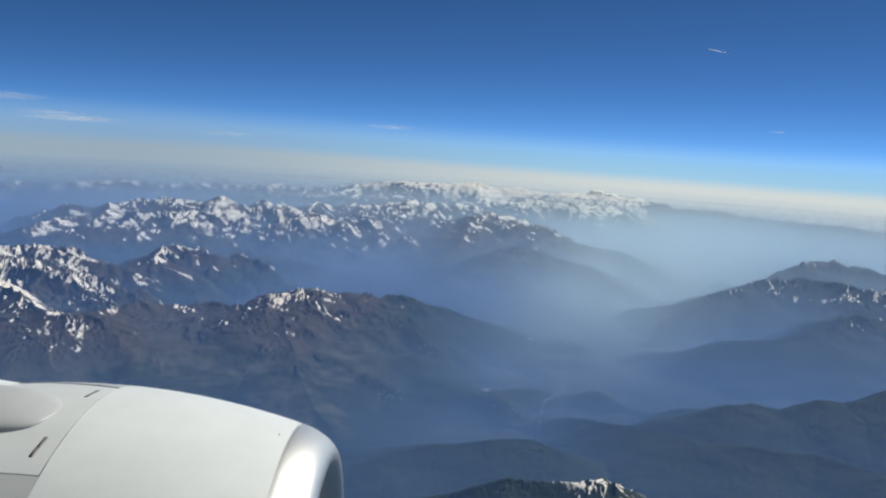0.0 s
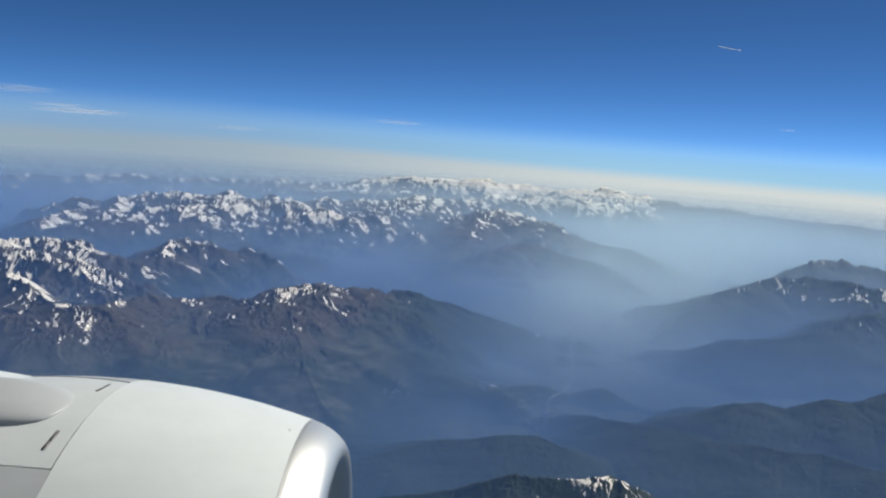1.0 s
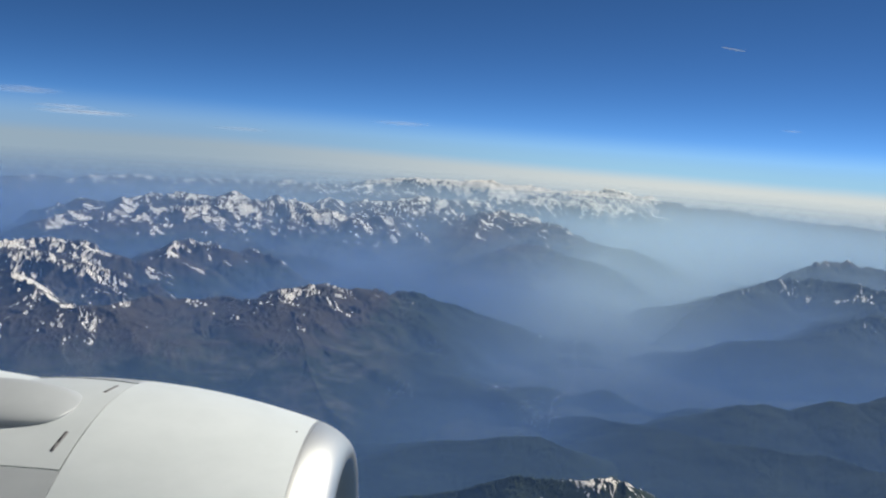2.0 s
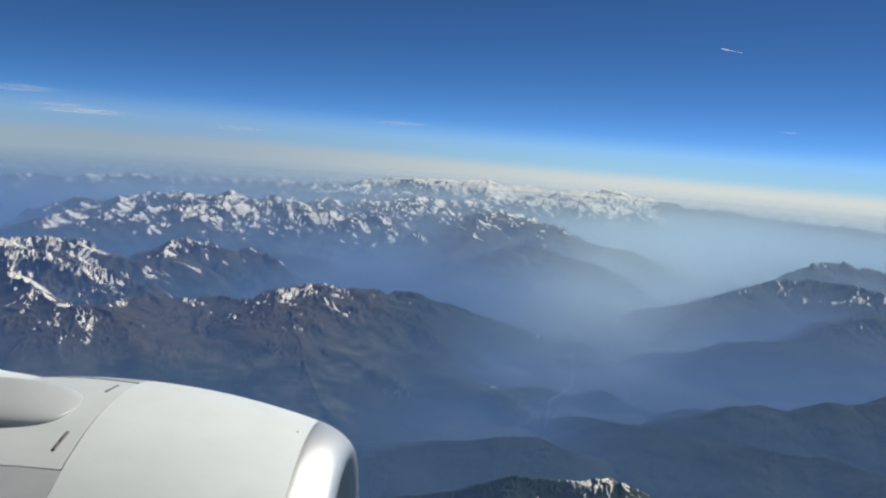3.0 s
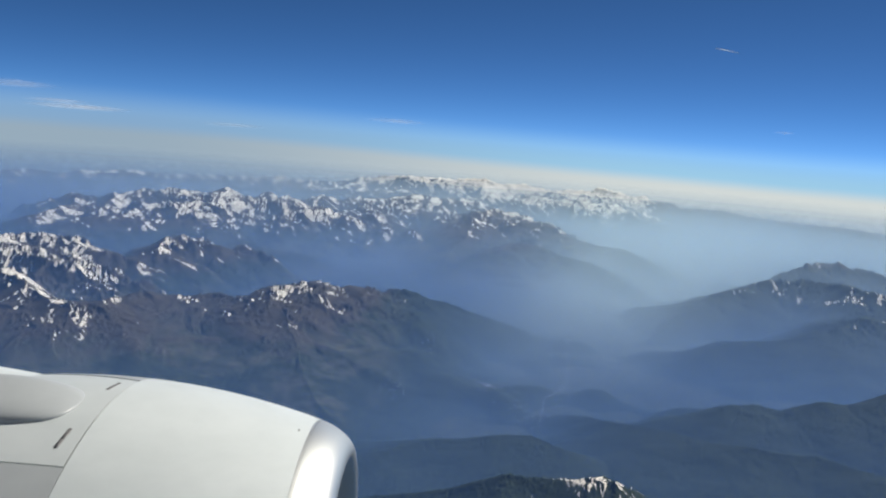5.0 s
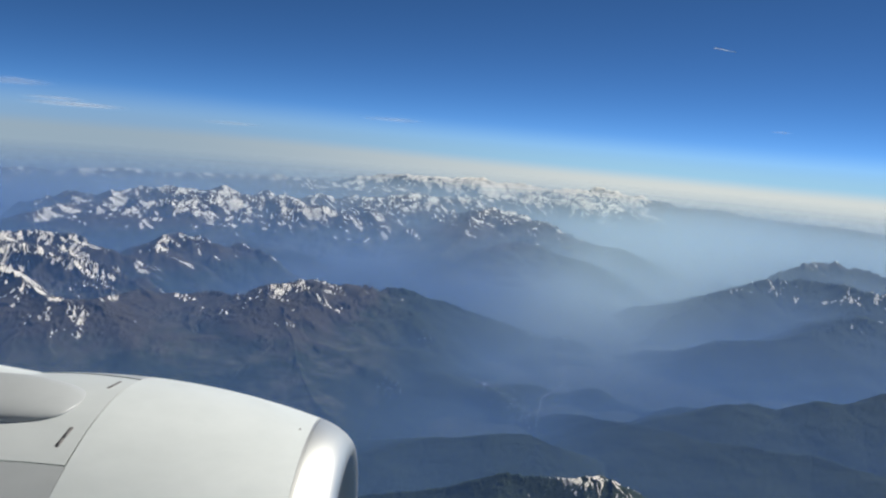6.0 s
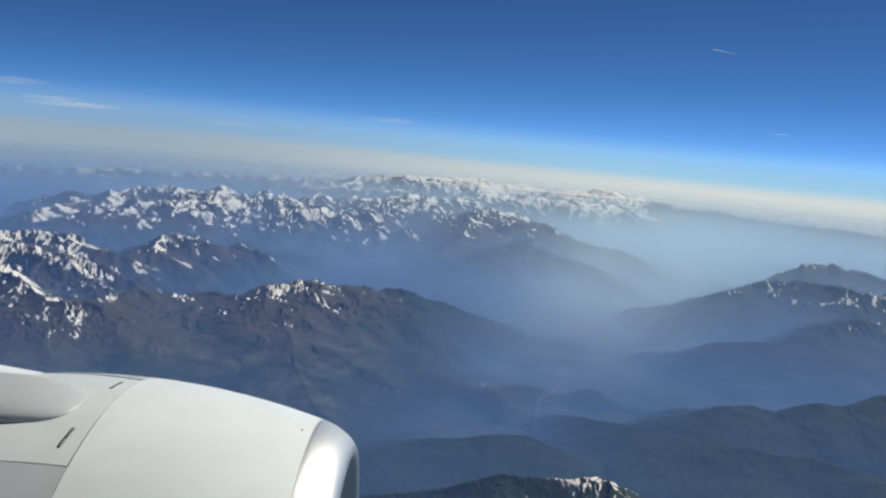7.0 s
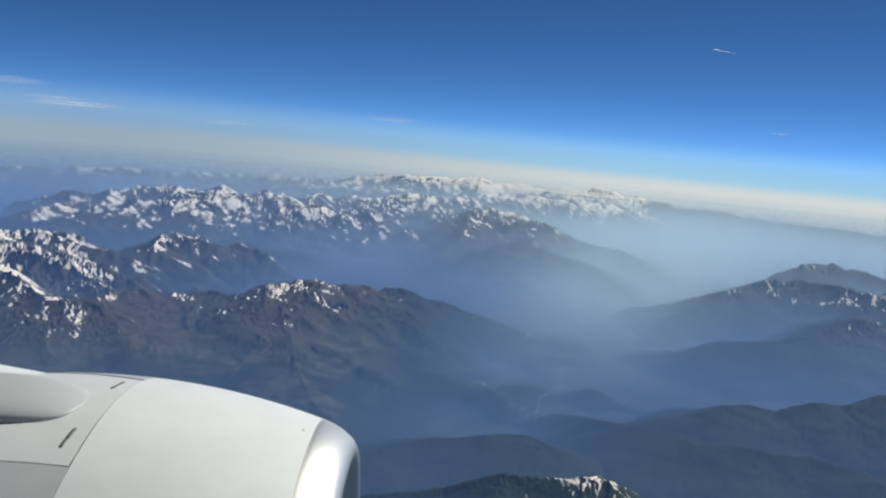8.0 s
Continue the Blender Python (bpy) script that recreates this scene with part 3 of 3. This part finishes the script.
def revolve(profile, steps=160):
    bm = bmesh.new()
    rings = [[bm.verts.new(around(s, r, 360 * k / steps)) for k in range(steps)] for s, r in profile]
    for r0, r1 in zip(rings, rings[1:]):
        for k in range(steps):
            bm.faces.new((r0[k], r0[(k + 1) % steps], r1[(k + 1) % steps], r1[k]))
    return bm


def spread(a, b, n):
    return [a + (b - a) * i / (n - 1) for i in range(n)]


def slot(s0, a0, s1, a1, wide, proud=0.002):
    """A narrow rounded latch lying on the skin between two places."""
    bm = bmesh.new()
    p, q = around(s0, cowl_radius(s0), a0), around(s1, cowl_radius(s1), a1)
    up = around(0, 1, (a0 + a1) / 2)
    along = (q - p).normalized()
    side = along.cross(up).normalized()
    n, ring = 6, []
    for end, sign in ((q, 1), (p, -1)):
        for k in range(n + 1):
            a = math.pi * (k / n - 0.5)
            ring.append(end + sign * along * math.cos(a) * wide * 0.25 + sign * side * math.sin(a) * wide / 2)
    top = [bm.verts.new(v + up * proud) for v in ring]
    low = [bm.verts.new(v - up * 0.02) for v in ring]
    bm.faces.new(top)
    for i in range(len(ring)):
        j = (i + 1) % len(ring)
        bm.faces.new((top[i], low[i], low[j], top[j]))
    return bm


def jet_engine():
    e = tagged(new("jet_engine"), "white jet engine nacelle with a bare metal inlet lip", "jet engine")
    e.matrix_world = pose(-0.2904, 2.7709, EYE - 2.0035, 0, math.degrees(0.0109), math.degrees(0.0032))
    # inlet lip: outside, round the edge, into the throat
    k, m = 0.0713, 0.0362
    lip = [(LIP_S * (1 - math.cos(t)), EDGE_R + k * math.sin(t) + m * (1 - math.cos(t))) for t in spread(math.pi / 2, 0, 22)]
    lip = [(LIP_S + 0.0003, LIP_R - 0.0004), *lip[1:]]
    lip += [(0.20 * (1 - math.cos(t)), EDGE_R - 0.085 * math.sin(t)) for t in spread(0.12, math.pi / 2, 14)]
    lip_part = part("inlet_lip", revolve(lip), METAL, e, "bare polished metal inlet lip")
    part("inlet_duct", revolve([(0.20, EDGE_R - 0.0855), (0.3, 0.762), (0.45, 0.772), (0.62, 0.775), (0.625, 0.2), (0.63, 0.02)]), LINER, e, "dark grey inlet duct lining")
    spin = [(0.66 - 0.40 * math.cos(t), 0.24 * math.sin(t) + 0.001) for t in spread(0.0, math.pi / 2, 10)]
    part("spinner", revolve(spin, 48), LINER, e, "dark spinner cone")
    full = spread(0, 357.75, 160)
    fan = part("fan_cowl", patch(spread(LIP_S + 0.0016, SEAM_S - 0.0030, 26), lambda s: full, lambda s, a: cowl_radius(s), closed=True), PAINT, e)
    part("seam_backing", revolve([(s, cowl_radius(s) - 0.013) for s in spread(LIP_S - 0.02, TAIL_S, 24)]), GAP, e, "dark gap behind the cowl joints")
    # aft cowl below the panel, and the panel with the pylon's foot on it
    gap = 0.22
    part("aft_cowl", patch(spread(SEAM_S - 0.0014, TAIL_S, 24), lambda s: spread(PANEL_LOW + gap, 360 + panel_top(s) - gap, 120),
                           lambda s, a: cowl_radius(s) - 0.0004), SHADE_GREY, e, "white aft cowl, greyed for shade and grime")
    panel = part("access_panel", patch(spread(SEAM_S + 0.0028, TAIL_S, 30), lambda s: spread(panel_top(s) + gap, PANEL_LOW - gap, 40),
                               lambda s, a: cowl_radius(s) - 0.003), OFF_WHITE, e, "white access panel with dark outlined joints")

    def pylon():
        bm = bmesh.new()
        grid = []
        for s in [0.873 + 1.4 * t * t for t in spread(0, 1, 44)]:
            x = s - 0.873
            low, high = 9.3 * math.sqrt(x / (x + 0.05)) + 0.05, 4.5 * math.sqrt(x / (x + 0.16)) + 0.05
            r = cowl_radius(s) - 0.0025
            lift = 0.10 * x / (x + 0.25)
            crest, foot = around(s, r + lift, 7.0 - high), around(s, r, 7.0 + low)
            back = around(s, r, 7.0 - high - 8.0 * math.sqrt(x / (x + 0.16)))
            up_foot, over = around(0, 1, 7.0 + low), around(0, 1, 97.0 - high)
            wide, drop = (foot - crest).dot(over), (crest - foot).dot(up_foot)
            # a low back slope, a crest, and a round face that falls towards the cabin and meets the cowl upright
            c0 = crest - over * (crest - back).length * 0.5
            c1 = crest + over * wide * 0.38
            c2 = foot + up_foot * (drop * 0.55 + wide * 0.15)
            row = [back * (1 - t) ** 2 + c0 * 2 * t * (1 - t) + crest * t * t for t in spread(0, 0.95, 14)]
            row += [crest * (1 - t) ** 3 + c1 * 3 * t * (1 - t) ** 2 + c2 * 3 * t * t * (1 - t) + foot * t ** 3 for t in spread(0, 1, 41)]
            row = [bm.verts.new(v) for v in row]
            grid.append(row)
        for r0, r1 in zip(grid, grid[1:]):
            for j in range(len(r0) - 1):
                bm.faces.new((r0[j], r0[j + 1], r1[j + 1], r1[j]))
        return bm

    # white in itself; the grey colour stands in for shade on its face
    part("pylon_fairing", pylon(), SHADE_GREY, e, "rounded white pylon fairing, greyed for shade")
    tail = [(TAIL_S - 0.002, cowl_radius(TAIL_S) - 0.002), (TAIL_S + 0.5, 0.52), (TAIL_S + 0.9, 0.36), (TAIL_S + 0.9, 0.30), (TAIL_S + 1.3, 0.02)]
    part("exhaust_nozzle", revolve(tail), SLOT, e, "dark metal exhaust nozzle and cone")
    bm = bmesh.new()
    fin = []
    for s in spread(1.17, 2.2, 24):
        rise, r = 0.30 * (s - 1.17) ** 1.1, cowl_radius(s) - 0.006
        fin.append([bm.verts.new(around(s, r + rise * math.cos(q * math.pi / 2) ** 0.7, -12 + 11 * q)) for q in spread(-1, 1, 21)])
    for r0, r1 in zip(fin, fin[1:]):
        for j in range(20):
            bm.faces.new((r0[j], r0[j + 1], r1[j + 1], r1[j]))
    part("pylon", bm, PAINT, e)
    part("latch", slot(0.8435, 20.5, 0.8405, 18.5, 0.012, -0.0016), SLOT, panel, "dark grey cowl latch")
    part("latch", slot(0.840, 18.2, 0.837, 15.6, 0.012, -0.0016), SLOT, panel, "dark grey cowl latch")
    part("latch", slot(0.840, -0.5, 0.833, -5.6, 0.011, -0.0016), SLOT, panel, "dark grey cowl latch")
    part("fastener", slot(0.170, -0.9, 0.1705, -0.5, 0.005), SLOT, fan, "small dark fastener")
    for a in spread(-14, 40, 66):
        bm = bmesh.new()
        bmesh.ops.create_uvsphere(bm, u_segments=6, v_segments=4, radius=0.0019, matrix=Matrix.Translation(around(LIP_S - 0.008, LIP_R - 0.0022, a)))
        part("rivet", bm, METAL, lip_part)
    return e


jet_engine()


def fuselage():
    """An unseen cabin side added behind the window, which closes the place and throws light back on the engine."""
    bm = bmesh.new()
    rings = []
    for k in range(41):
        a = radians(-75 + 150 * k / 40)
        rings.append([bm.verts.new((x, -0.16 - 1.9 * (1 - math.cos(a)) - inner, EYE - 0.25 + 1.9 * math.sin(a)))
                      for inner in (0.0, 0.12) for x in spread(-9, 7, 17)])
    n = 17
    for r0, r1 in zip(rings, rings[1:]):
        for k in range(2 * n):
            bm.faces.new((r0[k], r0[(k + 1) % (2 * n)], r1[(k + 1) % (2 * n)], r1[k]) if k != n - 1 and k != 2 * n - 1 else
                         ((r0[n - 1], r0[2 * n - 1], r1[2 * n - 1], r1[n - 1]) if k == n - 1 else (r0[n], r0[0], r1[0], r1[n])))
    return tagged(part("wall_fuselage", bm, BOUNCE_GREY, None), "unseen curved cabin wall added to bounce light", "wall", kind="structure")


fuselage()


# ---- small things far off ----
def cloud_material(name, strength, stretch):
    m = Mat(name)
    m.tree.nodes.remove(m.bsdf)
    here = m.node("TexCoord").outputs["Object"]
    xyz = m.node("SeparateXYZ")
    m.put(here, xyz.inputs[0])
    size = m.math("SQRT", m.math("ADD", m.math("POWER", xyz.outputs[0], 2.0), m.math("POWER", m.math("MULTIPLY", xyz.outputs[2], 1.35), 2.0)))
    soft = m.ramp(size, 0.95, 0.05)
    wisp = m.ramp(m.noise(1.3, 4, 0.5, here, stretch), 0.18, 0.66)
    alpha = m.math("MULTIPLY", m.math("MULTIPLY", soft, wisp), strength)
    air, lit, glow, both, mix = (m.node(k) for k in ("BsdfTransparent", "BsdfDiffuse", "BsdfTranslucent", "MixShader", "MixShader"))
    lit.inputs[0].default_value = glow.inputs[0].default_value = (0.95, 0.95, 0.95, 1)
    both.inputs[0].default_value = 0.5
    m.put(lit.outputs[0], both.inputs[1])
    m.put(glow.outputs[0], both.inputs[2])
    m.put(alpha, mix.inputs[0])
    m.put(air.outputs[0], mix.inputs[1])
    m.put(both.outputs[0], mix.inputs[2])
    m.put(mix.outputs[0], m.out.inputs[0])
    return m.mat


def cirrus(x, y, z, wide, deep, tall, turn, strength, label):
    """A thin streak of ice cloud: a flat lens with frayed parts. Places in km, z flat over the sea at the seat."""
    bm = bmesh.new()
    bmesh.ops.create_icosphere(bm, subdivisions=4, radius=1.0)
    for v in bm.verts:
        v.co.z *= 0.7 + 0.5 * noise.noise(v.co * 2.0 + Vector((x, y, z)))
    me = bpy.data.meshes.new("cirrus_cloud")
    bm.to_mesh(me)
    bm.free()
    for p in me.polygons:
        p.use_smooth = True
    me.materials.append(cloud_material("thin_ice_cloud", strength, (0.6, 0.6, 0.25)))
    ob = new("cirrus_cloud", me)
    ob.matrix_world = pose(x * KM, y * KM, EYE + z * KM, 0, 0, turn) @ Matrix.Diagonal((wide * KM, deep * KM, tall * KM, 1))
    ob.visible_shadow = False
    return tagged(ob, label, "cloud", "thin clouds", "stuff")


cirrus(-45.3, 102.7, 0.30, 7.4, 3.0, 0.55, 23, 0.36, "thin white streak of cirrus cloud above the haze")
cirrus(-47.5, 101.8, 0.85, 4.6, 2.4, 0.40, 24, 0.24, "thin white streak of cirrus cloud above the haze")
cirrus(-52.0, 99.9, 2.45, 6.0, 3.0, 0.75, 25, 0.20, "faint wisp of high cirrus cloud")
cirrus(-27.8, 108.7, -0.45, 5.0, 2.6, 0.40, 15, 0.15, "faint wisp of high cirrus cloud")
cirrus(-7.2, 111.8, 1.75, 5.0, 2.6, 0.50, 4, 0.16, "faint wisp of high cirrus cloud")
cirrus(41.0, 103.5, 3.95, 1.6, 1.0, 0.20, -20, 0.16, "tiny faint puff of cloud")


def contrail(a, b, thick, label):
    """A short vapour trail, pointed in front and ragged behind."""
    a, b = (Vector(p) * KM + Vector((0, 0, EYE)) for p in (a, b))
    way = (b - a).normalized()
    side = way.cross(Vector((0, 0, 1))).normalized()
    up = side.cross(way)
    bm = bmesh.new()
    rings = []
    for i in range(25):
        f = i / 24
        r = thick * KM * (0.35 + 0.65 * f ** 0.5) * (1 + 0.3 * noise.noise(Vector((f * 9, 0, 0)))) * min(1, (1 - f) * 12 + 0.1)
        centre = a.lerp(b, f) + up * thick * KM * 0.5 * noise.noise(Vector((f * 5, 3, 0)))
        rings.append([bm.verts.new(centre + (side * math.cos(t) + up * math.sin(t)) * r) for t in spread(0, math.tau * 7 / 8, 8)])
    for r0, r1 in zip(rings, rings[1:]):
        for k in range(8):
            bm.faces.new((r0[k], r0[(k + 1) % 8], r1[(k + 1) % 8], r1[k]))
    bm.faces.new(rings[0])
    bm.faces.new(rings[-1][::-1])
    ob = part("contrail", bm, VAPOUR, None)
    ob.visible_shadow = False
    return tagged(ob, label, "contrail", kind="stuff")


m = Mat("contrail_vapour")
m.tree.nodes.remove(m.bsdf)
air, lit, mixed = (m.node(k) for k in ("BsdfTransparent", "BsdfDiffuse", "MixShader"))
lit.inputs[0].default_value = (0.95, 0.95, 0.95, 1)
m.put(m.math("ADD", m.math("MULTIPLY", m.noise(0.2, 3, 0.6, m.node("TexCoord").outputs["Object"]), 0.25), 0.6), mixed.inputs[0])
m.put(air.outputs[0], mixed.inputs[1])
m.put(lit.outputs[0], mixed.inputs[2])
m.put(mixed.outputs[0], m.out.inputs[0])
VAPOUR = m.mat
contrail((40.54, 122.54, 15.48), (37.44, 123.46, 15.98), 0.065, "short white contrail of another aeroplane high in the blue sky")


# river bed and villages on the valley floor
def river(points, wide, label):
    pts = [Vector((x, y, 0)) for x, y in points]
    line = []
    for p, q in zip(pts, pts[1:]):
        for k in range(10):
            c = p.lerp(q, k / 10)
            c += Vector((noise.noise(c * 1.3), noise.noise(c * 1.3 + Vector((9, 9, 9))), 0)) * 0.25
            line.append(c)
    bm = bmesh.new()
    rows_ = []
    for i, c in enumerate(line):
        n = line[min(i + 1, len(line) - 1)] - line[max(i - 1, 0)]
        n = Vector((-n.y, n.x, 0)).normalized() * wide * (0.7 + 0.5 * noise.noise(c * 3))
        row = []
        for k in (-1, -0.4, 0.4, 1):
            p = c + n * k
            h = land(p.x, p.y)
            row.append(bm.verts.new(on_earth(p.x, p.y, h + 0.03)))
        rows_.append(row)
    for r0, r1 in zip(rows_, rows_[1:]):
        for k in range(3):
            bm.faces.new((r0[k], r0[k + 1], r1[k + 1], r1[k]))
    return tagged(part("river_bed", bm, GRAVEL, None), label, "river", kind="structure")


GRAVEL = plain("pale_river_gravel", (0.17, 0.17, 0.16), 0.9)
river([(6.6, 38.5), (5.9, 35.0), (5.3, 32.3), (5.1, 29.9), (4.6, 28.0), (4.1, 26.6), (3.4, 24.7)], 0.022,
      "pale winding river bed on the valley floor")
WALL = plain("pale_house_wall", (0.17, 0.165, 0.15), 0.8)


def village(x, y, spread_km, count, label, seed):
    rnd = random.Random(seed)
    bm = bmesh.new()
    for _ in range(count):
        px, py = x + rnd.gauss(0, spread_km), y + rnd.gauss(0, spread_km * 1.6)
        h = land(px, py)
        c = Vector(on_earth(px, py, h))
        w, d, t, roof, turn = (rnd.uniform(0.5, 1.1), rnd.uniform(0.35, 0.7), rnd.uniform(0.3, 0.5), rnd.uniform(0.15, 0.3), rnd.uniform(0, 3.1))
        spin = Matrix.Rotation(turn, 3, "Z")
        corner = [bm.verts.new(c + spin @ Vector((sx * w, sy * d, sz))) for sz in (-0.2, t) for sx, sy in ((-1, -1), (1, -1), (1, 1), (-1, 1))]
        top = [bm.verts.new(c + spin @ Vector((sx * w, 0, t + roof))) for sx in (-1, 1)]
        b, u = corner[:4], corner[4:]
        for f in ((b[0], b[1], u[1], u[0]), (b[2], b[3], u[3], u[2]), (b[1], b[2], u[2], top[1], u[1]), (b[3], b[0], u[0], top[0], u[3]),
                  (u[0], u[1], top[1], top[0]), (u[2], u[3], top[0], top[1])):
            bm.faces.new(f)
    ob = part("village_houses", bm, WALL, None)
    for p in ob.data.polygons:
        p.use_smooth = False
    return tagged(ob, label, "houses", "villages in the valley", "stuff")


for k, (x, y, wide, count) in enumerate([(4.8, 31.0, 0.35, 90), (4.3, 27.5, 0.3, 80), (3.0, 24.3, 0.4, 120), (1.9, 26.0, 0.3, 60), (-0.3, 29.0, 0.5, 60),
                                         (-1.1, 24.7, 0.3, 40), (5.5, 34.5, 0.4, 80)]):
    village(x, y, wide, count, "scattered pale houses of a valley village", k)


def greenhouse(x, y, turn, label):
    """A long block with a row of low gables, added where a roof glints in the camera's view."""
    bm = bmesh.new()
    c = Vector(on_earth(x, y, land(x, y)))
    spin = Matrix.Rotation(turn, 3, "Z")
    prev = None
    for k in range(9):
        h = 0.35 + (0.3 if k % 2 else 0.0)
        row = [bm.verts.new(c + spin @ Vector((-2.4 + 0.6 * k, sy, h))) for sy in (-1.0, 1.0)]
        foot = [bm.verts.new(c + spin @ Vector((-2.4 + 0.6 * k, sy, -0.3))) for sy in (-1.0, 1.0)]
        if prev:
            (r0, f0) = prev
            bm.faces.new((r0[0], row[0], row[1], r0[1]))
            bm.faces.new((f0[0], foot[0], row[0], r0[0]))
            bm.faces.new((f0[1], foot[1], row[1], r0[1]))
        prev = (row, foot)
    ob = part("greenhouse", bm, GLINT_WHITE, None)
    for p in ob.data.polygons:
        p.use_smooth = False
    return tagged(ob, label, "greenhouse")


# the glint is put into the colour: a near-white roof
GLINT_WHITE = plain("white_roof_glint", (0.85, 0.85, 0.85), 0.3)
greenhouse(1.9, 26.2, 0.3, "white gabled block standing in for a roof glint")
greenhouse(4.2, 34.6, 0.2, "white gabled block standing in for a roof glint")
